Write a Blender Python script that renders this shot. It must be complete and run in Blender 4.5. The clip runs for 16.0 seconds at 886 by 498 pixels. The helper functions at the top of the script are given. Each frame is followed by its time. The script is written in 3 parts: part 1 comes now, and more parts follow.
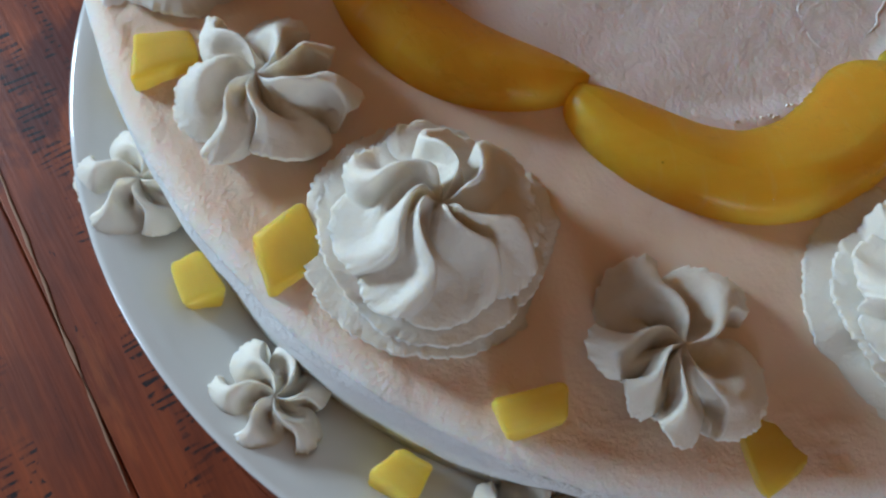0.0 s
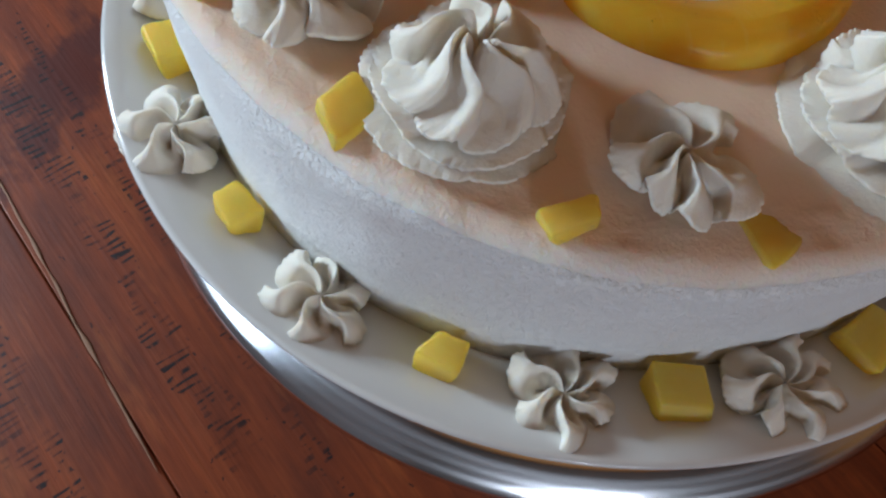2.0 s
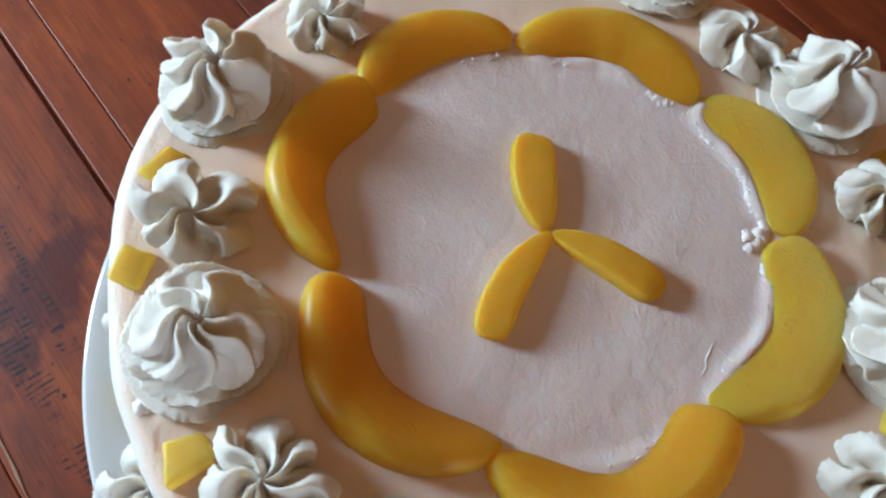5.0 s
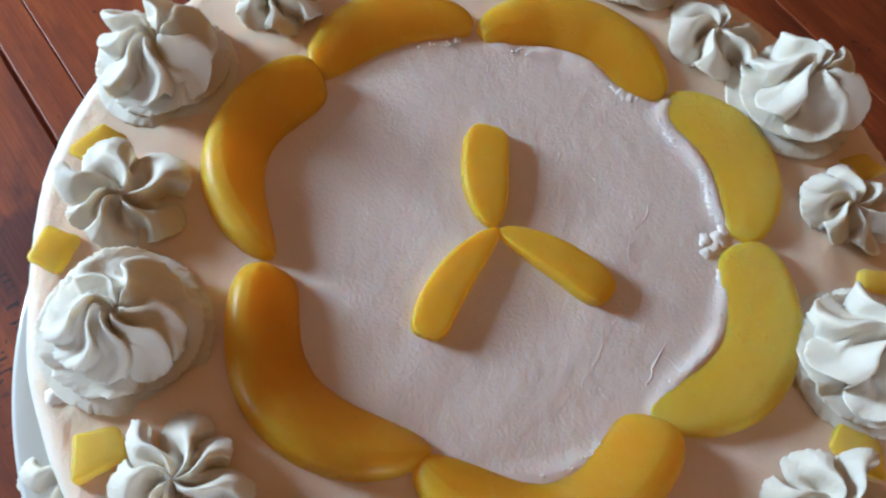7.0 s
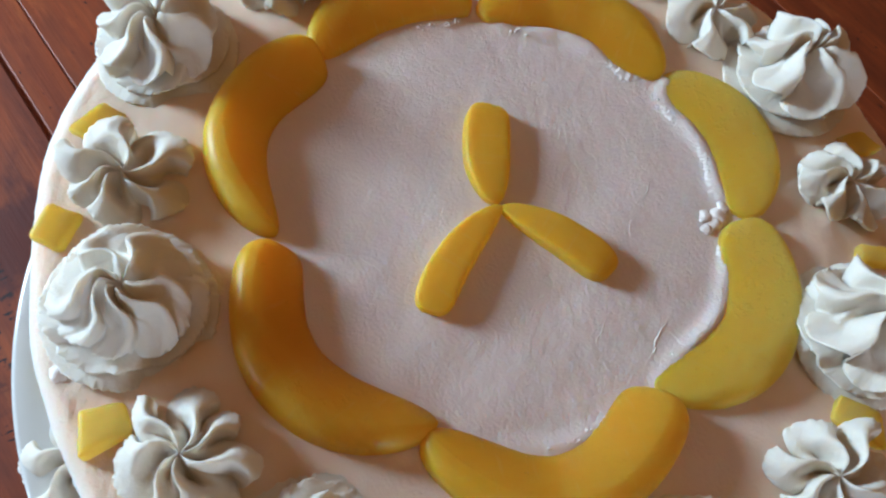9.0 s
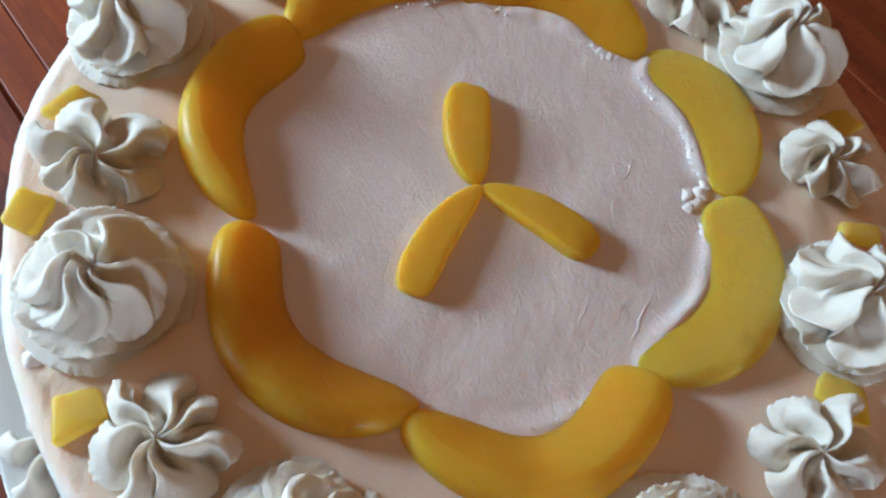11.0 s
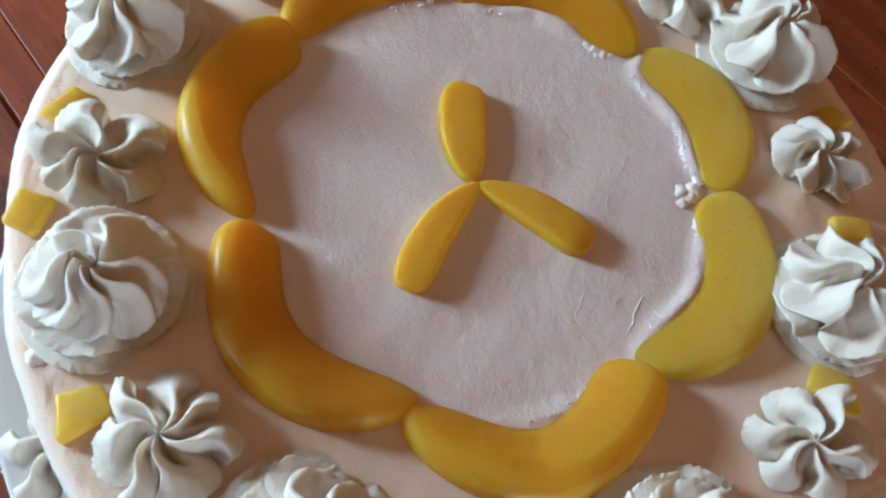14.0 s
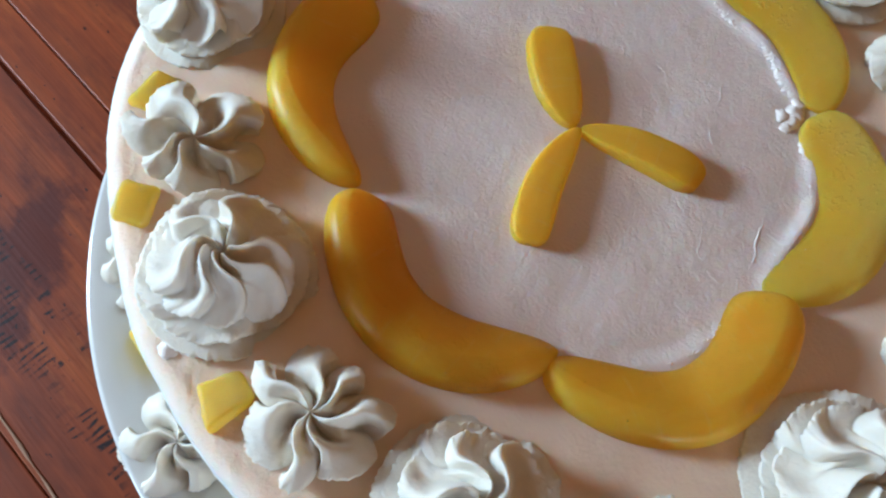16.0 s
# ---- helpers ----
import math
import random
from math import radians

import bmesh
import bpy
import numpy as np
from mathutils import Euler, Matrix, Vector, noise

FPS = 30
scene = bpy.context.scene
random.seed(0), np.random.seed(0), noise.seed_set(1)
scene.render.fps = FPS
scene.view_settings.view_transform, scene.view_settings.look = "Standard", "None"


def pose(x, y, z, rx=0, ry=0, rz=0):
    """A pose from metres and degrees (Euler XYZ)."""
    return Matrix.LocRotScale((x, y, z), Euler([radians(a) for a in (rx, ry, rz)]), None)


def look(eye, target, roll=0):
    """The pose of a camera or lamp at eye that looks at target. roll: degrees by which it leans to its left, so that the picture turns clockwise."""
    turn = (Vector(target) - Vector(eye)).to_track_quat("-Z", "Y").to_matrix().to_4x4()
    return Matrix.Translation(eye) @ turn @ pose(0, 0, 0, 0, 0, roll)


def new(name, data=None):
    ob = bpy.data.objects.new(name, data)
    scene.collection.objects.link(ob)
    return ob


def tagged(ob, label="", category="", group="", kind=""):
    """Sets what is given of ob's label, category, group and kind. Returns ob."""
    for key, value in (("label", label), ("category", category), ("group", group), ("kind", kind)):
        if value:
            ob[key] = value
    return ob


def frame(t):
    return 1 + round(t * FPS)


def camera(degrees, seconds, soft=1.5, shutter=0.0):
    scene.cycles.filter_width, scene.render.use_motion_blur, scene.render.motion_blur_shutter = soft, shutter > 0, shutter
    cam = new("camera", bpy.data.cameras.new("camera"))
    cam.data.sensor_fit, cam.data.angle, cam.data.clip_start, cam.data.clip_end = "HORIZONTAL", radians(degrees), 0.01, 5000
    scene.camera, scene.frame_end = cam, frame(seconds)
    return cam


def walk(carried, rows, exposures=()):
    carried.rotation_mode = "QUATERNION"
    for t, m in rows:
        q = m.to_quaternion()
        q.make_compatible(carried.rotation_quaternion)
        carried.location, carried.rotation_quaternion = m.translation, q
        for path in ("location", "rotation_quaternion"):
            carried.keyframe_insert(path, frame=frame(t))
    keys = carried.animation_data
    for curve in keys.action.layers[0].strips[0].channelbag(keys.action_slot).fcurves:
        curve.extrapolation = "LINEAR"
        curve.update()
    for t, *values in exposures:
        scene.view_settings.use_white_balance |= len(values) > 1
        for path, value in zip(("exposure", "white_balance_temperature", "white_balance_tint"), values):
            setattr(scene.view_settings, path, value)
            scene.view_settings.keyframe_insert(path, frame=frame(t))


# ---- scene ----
cam = camera(58.48, 16.0, soft=2.4)
# seconds, place in metres, turn in degrees
ROWS = [
    (0.0, -0.0595, -0.1480, 0.3257, 23.05, -3.98, 2.36),
    (0.5, -0.0581, -0.1764, 0.3347, 23.77, -3.57, 2.97),
    (1.0, -0.0634, -0.1895, 0.3341, 24.86, -3.61, 2.45),
    (1.5, -0.0665, -0.1948, 0.3265, 26.16, -3.85, -0.04),
    (2.0, -0.0760, -0.1939, 0.3269, 28.05, -4.51, -3.52),
    (2.5, -0.0976, -0.1738, 0.3428, 29.94, -5.40, -6.17),
    (3.0, -0.1025, -0.1442, 0.3613, 30.25, -6.10, -6.95),
    (3.5, -0.0834, -0.1325, 0.3955, 29.34, -5.86, -6.93),
    (4.0, -0.0791, -0.1225, 0.4076, 28.81, -5.60, -5.90),
    (6.5, -0.0504, -0.0995, 0.3992, 26.37, -7.25, -1.28),
    (7.0, -0.0508, -0.1014, 0.3991, 26.50, -7.40, -1.42),
    (7.5, -0.0524, -0.1034, 0.3990, 26.52, -7.58, -1.54),
    (8.0, -0.0570, -0.1083, 0.4005, 26.82, -7.74, -1.70),
    (8.5, -0.0591, -0.1068, 0.3988, 26.77, -7.89, -1.84),
    (9.0, -0.0549, -0.1073, 0.3961, 26.61, -8.00, -2.21),
    (9.5, -0.0542, -0.1063, 0.3899, 26.47, -8.21, -2.67),
    (10.0, -0.0514, -0.1087, 0.3916, 26.47, -8.29, -2.88),
    (12.5, -0.0540, -0.1107, 0.3932, 26.23, -8.76, -3.48),
    (13.0, -0.0537, -0.1119, 0.3942, 26.26, -8.82, -3.54),
    (13.5, -0.0527, -0.1126, 0.3948, 26.38, -8.83, -3.65),
    (14.0, -0.0536, -0.1119, 0.3942, 26.53, -8.62, -3.81),
    (14.5, -0.0534, -0.1114, 0.3910, 26.46, -7.83, -4.08),
    (15.0, -0.0607, -0.1077, 0.3915, 25.65, -6.95, -4.98),
    (15.5, -0.0704, -0.1095, 0.3864, 25.16, -6.16, -6.90),
    (16.0, -0.0831, -0.1080, 0.3851, 24.51, -6.10, -9.16),
]
walk(cam, [(t, pose(x, y, z, rx, ry, rz)) for t, x, y, z, rx, ry, rz in ROWS],
     exposures=[(0.0, -0.80, 5500, 6), (1.0, -0.72, 5700, 9), (2.0, -0.74, 5850, 10), (3.0, -0.64, 5850, 9), (4.0, -0.34, 5450, 6), (16.0, -0.36, 5450, 6)])

# ---- world and light ----
world = bpy.data.worlds.new("sky")
scene.world = world
world.use_nodes = True
wn = world.node_tree
sky = wn.nodes.new("ShaderNodeTexSky")
sky.sky_type = "NISHITA"
sky.sun_disc = False
sky.sun_elevation, sky.sun_rotation = radians(35), radians(-80)
wn.links.new(sky.outputs["Color"], wn.nodes["Background"].inputs["Color"])
wn.nodes["Background"].inputs["Strength"].default_value = 0.10

FLOOR, CEILING = -0.75, 1.75
WEST, EAST, SOUTH, NORTH = -1.1, 2.6, -2.2, 2.4


def opening_light(name, eye, target, width, height, watts, colour):
    lamp = bpy.data.lights.new(name, "AREA")
    lamp.shape, lamp.size, lamp.size_y, lamp.energy, lamp.color = "RECTANGLE", width, height, watts, colour
    ob = new(name, lamp)
    ob.matrix_world = look(eye, target)
    return ob


# daylight in three window openings; the north one is an added fill light
opening_light("window_or_fill_light", (WEST + 0.02, 0.44, 0.50), (0, 0, 0.2), 0.25, 0.25, 28, (0.77, 0.90, 0.97))
opening_light("window_or_fill_light", (WEST + 0.02, -0.32, 0.24), (0, -0.32, 0.24), 0.26, 0.2, 2.6, (0.72, 0.87, 1.0))
opening_light("window_or_fill_light", (0.2, SOUTH + 0.02, 0.34), (0.2, 0, 0.24), 0.55, 0.4, 24, (0.86, 0.92, 1.0))
opening_light("window_or_fill_light", (-0.3, NORTH - 0.02, 1.15), (0, 0, 0.2), 1.0, 0.8, 3.5, (0.92, 0.95, 0.95))


# ---- materials ----
def nodes(name):
    m = bpy.data.materials.new(name)
    m.use_nodes = True
    t = m.node_tree
    return m, t, t.nodes["Principled BSDF"]


def node(t, kind, **inputs):
    n = t.nodes.new("ShaderNode" + kind)
    for key, value in inputs.items():
        n.inputs[key.replace("_", " ")].default_value = value
    return n


def ramp(t, source, stops):
    r = t.nodes.new("ShaderNodeValToRGB")
    els = r.color_ramp.elements
    while len(els) < len(stops):
        els.new(0.5)
    for e, (p, c) in zip(els, stops):
        e.position, e.color = p, (*c, 1) if len(c) == 3 else (c[0], c[0], c[0], 1)
    t.links.new(source, r.inputs["Fac"])
    return r.outputs["Color"]


def coords(t, scale=(1, 1, 1), turn=0.0):
    c = t.nodes.new("ShaderNodeTexCoord")
    m = t.nodes.new("ShaderNodeMapping")
    m.inputs["Scale"].default_value = scale
    m.inputs["Rotation"].default_value = (0, 0, turn)
    t.links.new(c.outputs["Object"], m.inputs["Vector"])
    return m.outputs["Vector"]


def noise_tex(t, vec, scale, detail=3.0, rough=0.5):
    n = node(t, "TexNoise", Scale=scale, Detail=detail, Roughness=rough)
    t.links.new(vec, n.inputs["Vector"])
    return n.outputs["Fac"]


def bump(t, p, height, strength, distance, under=None):
    b = node(t, "Bump", Strength=strength, Distance=distance)
    t.links.new(height, b.inputs["Height"])
    if under:
        t.links.new(under, b.inputs["Normal"])
    t.links.new(b.outputs["Normal"], p.inputs["Normal"])
    return b.outputs["Normal"]


def mix(t, fac, a, b, kind="MIX"):
    m = t.nodes.new("ShaderNodeMix")
    m.data_type, m.blend_type = "RGBA", kind
    for sock, v in ((m.inputs[0], fac), (m.inputs[6], a), (m.inputs[7], b)):
        if isinstance(v, (int, float)):
            sock.default_value = v
        elif isinstance(v, tuple):
            sock.default_value = (*v, 1)
        else:
            t.links.new(v, sock)
    return m.outputs[2]


def cream_material(name, light, dark, grain, depth, sss=0.5, crumbly=None, deep=0.003, ring=None, radius=(1.0, 0.97, 0.92)):
    m, t, p = nodes(name)
    v = coords(t)
    big = noise_tex(t, v, 38, 3)
    col = ramp(t, big, [(0.3, dark), (0.7, light)])
    if ring:
        # plain cream round the mousse, with its warm shade put into the colour
        flat = t.nodes.new("ShaderNodeMapping")
        flat.inputs["Scale"].default_value = (1, 1, 0)
        t.links.new(v, flat.inputs["Vector"])
        away = t.nodes.new("ShaderNodeVectorMath")
        away.operation = "LENGTH"
        t.links.new(flat.outputs["Vector"], away.inputs[0])
        edge = t.nodes.new("ShaderNodeMapRange")
        edge.inputs["From Min"].default_value, edge.inputs["From Max"].default_value = 0.066, 0.092
        t.links.new(away.outputs["Value"], edge.inputs["Value"])
        col = mix(t, edge.outputs["Result"], col, ring)
        # the white cream of the side was drawn up over the rim
        rolled = t.nodes.new("ShaderNodeMapRange")
        rolled.inputs["From Min"].default_value, rolled.inputs["From Max"].default_value = 0.1325, 0.1385
        wander = t.nodes.new("ShaderNodeMath")
        wander.operation = "MULTIPLY_ADD"
        wander.inputs[1].default_value = 0.006
        t.links.new(noise_tex(t, v, 60, 4, 0.6), wander.inputs[0])
        t.links.new(away.outputs["Value"], wander.inputs[2])
        t.links.new(wander.outputs[0], rolled.inputs["Value"])
        col = mix(t, rolled.outputs["Result"], col, (0.88, 0.84, 0.79))
    t.links.new(col, p.inputs["Base Color"])
    p.inputs["Roughness"].default_value = 0.62
    p.inputs["Specular IOR Level"].default_value = 0.22
    p.inputs["Subsurface Weight"].default_value = sss
    p.inputs["Subsurface Radius"].default_value = radius
    p.inputs["Subsurface Scale"].default_value = deep
    fine = noise_tex(t, v, grain, 4, 0.6)
    if ring:
        fine = mix(t, edge.outputs["Result"], fine, mix(t, 0.7, fine, (0.5, 0.5, 0.5)))
    n1 = bump(t, p, fine, 0.5, depth)
    if crumbly:
        # crumbs catch along the rim
        mp = t.nodes.new("ShaderNodeMapping")
        mp.inputs["Scale"].default_value = (1, 1, 0)
        t.links.new(v, mp.inputs["Vector"])
        ln = t.nodes.new("ShaderNodeVectorMath")
        ln.operation = "LENGTH"
        t.links.new(mp.outputs["Vector"], ln.inputs[0])
        rim = t.nodes.new("ShaderNodeMapRange")
        rim.inputs["From Min"].default_value, rim.inputs["From Max"].default_value = crumbly[:2]
        t.links.new(ln.outputs["Value"], rim.inputs["Value"])
        grit = mix(t, 1.0, ramp(t, noise_tex(t, v, 900, 3, 0.6), [(0.45, (0.0,)), (0.70, (1.0,))]), rim.outputs["Result"], "MULTIPLY")
        n1 = bump(t, p, grit, crumbly[2], 0.0008, n1)
    if ring:
        # faint strokes of the palette knife, smoothed away round the outside
        longer = t.nodes.new("ShaderNodeMapping")
        longer.inputs["Scale"].default_value = (620, 1050, 500)
        t.links.new(coords(t, (1, 1, 1), radians(58)), longer.inputs["Vector"])
        strokes = noise_tex(t, longer.outputs["Vector"], 1.0, 3, 0.6)
        n1 = bump(t, p, mix(t, edge.outputs["Result"], strokes, mix(t, 0.75, strokes, (0.5, 0.5, 0.5))), 0.32, 0.0008, n1)
    bump(t, p, noise_tex(t, v, grain * 0.3, 2), 0.12, depth * 2.5, n1)
    return m


def peach_material(name, deep, pale, glints=0.0, heart=None, reach=0.007, clear=0.42):
    m, t, p = nodes(name)
    v = coords(t)
    blotch = noise_tex(t, v, 60, 3)
    fibre = noise_tex(t, coords(t, (90, 420, 420)), 1.0, 4, 0.6)
    col = mix(t, 0.45, ramp(t, blotch, [(0.3, deep), (0.72, pale)]), ramp(t, fibre, [(0.35, deep), (0.7, pale)]))
    if heart:
        # the flesh deepens towards the stone's side of the slice
        mp = t.nodes.new("ShaderNodeMapping")
        mp.inputs["Location"].default_value = (0, -0.0215, 0)
        mp.inputs["Scale"].default_value = (1, 1, 0)
        t.links.new(v, mp.inputs["Vector"])
        ln = t.nodes.new("ShaderNodeVectorMath")
        ln.operation = "LENGTH"
        t.links.new(mp.outputs["Vector"], ln.inputs[0])
        sc = t.nodes.new("ShaderNodeMath")
        sc.operation = "MULTIPLY_ADD"
        t.links.new(ln.outputs["Value"], sc.inputs[0])
        sc.inputs[1].default_value, sc.inputs[2].default_value = 45.0, -1.15
        col = mix(t, ramp(t, sc.outputs[0], [(0.15, (0.85,)), (0.85, (0.0,))]), col, heart)
    # fine pale veins run across the slice
    veins = ramp(t, noise_tex(t, coords(t, (620, 70, 90)), 1.0, 3, 0.55), [(0.60, (0.0,)), (0.70, (0.16,))])
    col = mix(t, veins, col, (0.96, 0.78, 0.30))
    t.links.new(col, p.inputs["Base Color"])
    p.inputs["Roughness"].default_value = 0.36
    p.inputs["Specular IOR Level"].default_value = 0.3
    p.inputs["Subsurface Weight"].default_value = 1.0
    p.inputs["Subsurface Radius"].default_value = (1.0, 0.62, 0.16)
    p.inputs["Subsurface Scale"].default_value = reach
    p.inputs["Coat Weight"].default_value = 0.25
    p.inputs["Coat Roughness"].default_value = 0.08
    # light goes through the wet flesh
    through_flesh = node(t, "BsdfTranslucent")
    t.links.new(mix(t, 0.5, col, (1.0, 0.74, 0.16)), through_flesh.inputs["Color"])
    both = node(t, "MixShader", Fac=clear)
    out = t.nodes["Material Output"]
    t.links.new(p.outputs["BSDF"], both.inputs[1])
    t.links.new(through_flesh.outputs["BSDF"], both.inputs[2])
    t.links.new(both.outputs["Shader"], out.inputs["Surface"])
    n1 = bump(t, p, fibre, 0.06, 0.0004)
    n2 = bump(t, p, noise_tex(t, v, 900, 2), 0.08, 0.0003, n1)
    if glints:
        # wet dents in patches
        dents = ramp(t, noise_tex(t, v, 640, 1), [(0.55, (0.0,)), (0.63, (1.0,))])
        where = ramp(t, noise_tex(t, v, 62, 2), [(0.60, (0.0,)), (0.68, (1.0,))])
        wet = mix(t, 1.0, dents, where, "MULTIPLY")
        n3 = bump(t, p, wet, glints, 0.0016, n2)
        t.links.new(n3, p.inputs["Coat Normal"])
        t.links.new(wet, p.inputs["Coat Weight"])
    return m


def wood_material(planks_of):
    m, t, p = nodes("weathered_red_wood")
    info = t.nodes.new("ShaderNodeObjectInfo")
    c = t.nodes.new("ShaderNodeTexCoord")
    c.object = planks_of
    shift = t.nodes.new("ShaderNodeVectorMath")
    shift.operation = "MULTIPLY_ADD"
    comb = t.nodes.new("ShaderNodeCombineXYZ")
    for k in ("X", "Y", "Z"):
        t.links.new(info.outputs["Random"], comb.inputs[k])
    shift.inputs[1].default_value = (3.1, 1.7, 0.9)
    t.links.new(comb.outputs["Vector"], shift.inputs[0])
    t.links.new(c.outputs["Object"], shift.inputs[2])
    base = shift.outputs["Vector"]

    def scaled(s, src=base, place=(0, 0, 0), turn=0.0):
        mp = t.nodes.new("ShaderNodeMapping")
        mp.inputs["Scale"].default_value = s
        mp.inputs["Location"].default_value = place
        mp.inputs["Rotation"].default_value = (0, 0, turn)
        t.links.new(src, mp.inputs["Vector"])
        return mp.outputs["Vector"]

    def maths(op, a, b):
        n = t.nodes.new("ShaderNodeMath")
        n.operation = op
        for sock, v in zip(n.inputs, (a, b)):
            if isinstance(v, (int, float)):
                sock.default_value = v
            else:
                t.links.new(v, sock)
        return n.outputs[0]
    long_grain = noise_tex(t, scaled((4, 55, 10)), 1.0, 5, 0.6)
    fine_grain = noise_tex(t, scaled((22, 480, 50)), 1.0, 4, 0.6)
    patch = noise_tex(t, scaled((12, 30, 5)), 1.0, 4, 0.65)
    tone = ramp(t, long_grain, [(0.22, (0.11, 0.021, 0.008)), (0.5, (0.225, 0.046, 0.013)), (0.78, (0.36, 0.088, 0.021))])
    tone = mix(t, ramp(t, fine_grain, [(0.35, (0.0,)), (0.75, (0.6,))]), tone, (0.13, 0.032, 0.012))
    tone = mix(t, ramp(t, patch, [(0.50, (0.0,)), (0.66, (0.45,))]), tone, (0.060, 0.014, 0.008))
    streak = noise_tex(t, scaled((7, 34, 6), turn=radians(14)), 1.0, 5, 0.7)
    tone = mix(t, ramp(t, streak, [(0.52, (0.0,)), (0.68, (0.5,))]), tone, (0.050, 0.011, 0.007))
    tone = mix(t, ramp(t, streak, [(0.28, (0.5,)), (0.42, (0.0,))]), tone, (0.46, 0.14, 0.035))
    # a large dark knot stain, drawn out across the boards
    wob = noise_tex(t, scaled((40, 60, 5)), 1.0, 4, 0.6)
    far = t.nodes.new("ShaderNodeVectorMath")
    far.operation = "LENGTH"
    t.links.new(scaled((15, 42, 0), scaled((1, 1, 1), scaled((1, 1, 1), c.outputs["Object"], (0.194, 0.142, 0)), (0, 0, 0), radians(-127))), far.inputs[0])
    stain = ramp(t, maths("ADD", far.outputs["Value"], maths("MULTIPLY", maths("SUBTRACT", wob, 0.5), 2.6)), [(0.55, (0.9,)), (1.15, (0.0,))])
    tone = mix(t, stain, tone, (0.075, 0.015, 0.010))
    # rough saw marks: short dark dashes across the boards, in bands along them
    wave = node(t, "TexWave", Scale=1.0, Distortion=9.0, Detail=3.0, Detail_Scale=1.2)
    wave.wave_type, wave.bands_direction = "BANDS", "X"
    t.links.new(scaled((78, 14, 1)), wave.inputs["Vector"])
    dash = ramp(t, wave.outputs["Fac"], [(0.60, (0.0,)), (0.80, (1.0,))])
    sep = t.nodes.new("ShaderNodeSeparateXYZ")
    t.links.new(c.outputs["Object"], sep.inputs[0])
    ragged = maths("MULTIPLY", maths("SUBTRACT", noise_tex(t, scaled((45, 70, 1)), 1.0, 3), 0.5), 0.03)
    yy = maths("ADD", sep.outputs["Y"], ragged)
    bands = 0.0
    for at, half in ((-0.168, 0.0075), (-0.232, 0.008), (-0.145, 0.003), (0.22, 0.008), (0.33, 0.007)):
        d = maths("ABSOLUTE", maths("SUBTRACT", yy, at), 0.0)
        one = maths("LESS_THAN", d, half)
        bands = maths("MAXIMUM", bands, one)
    worn = ramp(t, noise_tex(t, scaled((110, 150, 20)), 1.0, 3), [(0.44, (0.0,)), (0.54, (1.0,))])
    gone = ramp(t, noise_tex(t, scaled((14, 20, 20)), 1.0, 2), [(0.40, (0.0,)), (0.50, (1.0,))])
    marks = mix(t, 1.0, mix(t, 1.0, mix(t, 1.0, dash, bands, "MULTIPLY"), worn, "MULTIPLY"), gone, "MULTIPLY")
    specks = ramp(t, noise_tex(t, scaled((190, 260, 20)), 1.0, 2), [(0.70, (0.0,)), (0.74, (0.9,))])
    marks = mix(t, 1.0, marks, specks, "LIGHTEN")
    tone = mix(t, marks, tone, (0.016, 0.009, 0.010))
    t.links.new(tone, p.inputs["Base Color"])
    t.links.new(ramp(t, patch, [(0.3, (0.42,)), (0.8, (0.6,))]), p.inputs["Roughness"])
    p.inputs["Specular IOR Level"].default_value = 0.3
    n1 = bump(t, p, fine_grain, 0.3, 0.0006)
    bump(t, p, marks, -0.5, 0.0008, n1)
    return m


def plain(name, colour, rough, metal=0.0, coat=0.0):
    m, t, p = nodes(name)
    v = coords(t)
    a = tuple(0.9 * k for k in colour)
    t.links.new(ramp(t, noise_tex(t, v, 9, 4), [(0.3, a), (0.7, colour)]), p.inputs["Base Color"])
    p.inputs["Roughness"].default_value = rough
    p.inputs["Metallic"].default_value = metal
    p.inputs["Coat Weight"].default_value = coat
    p.inputs["Coat Roughness"].default_value = 0.06
    return m


def steel_material():
    m, t, p = nodes("brushed_steel")
    p.inputs["Metallic"].default_value = 1.0
    p.inputs["Base Color"].default_value = (0.78, 0.78, 0.79, 1)
    # fine turning lines run round the disc
    c = t.nodes.new("ShaderNodeTexCoord")
    ln = t.nodes.new("ShaderNodeVectorMath")
    ln.operation = "LENGTH"
    t.links.new(c.outputs["Object"], ln.inputs[0])
    n = node(t, "TexNoise", Scale=2500.0, Detail=2.0)
    n.noise_dimensions = "1D"
    t.links.new(ln.outputs["Value"], n.inputs["W"])
    t.links.new(ramp(t, n.outputs["Fac"], [(0.3, (0.13,)), (0.7, (0.20,))]), p.inputs["Roughness"])
    p.inputs["Anisotropic"].default_value = 0.85
    tan = t.nodes.new("ShaderNodeTangent")
    tan.direction_type, tan.axis = "RADIAL", "Z"
    t.links.new(tan.outputs["Tangent"], p.inputs["Tangent"])
    bump(t, p, n.outputs["Fac"], 0.02, 0.0001)
    return m


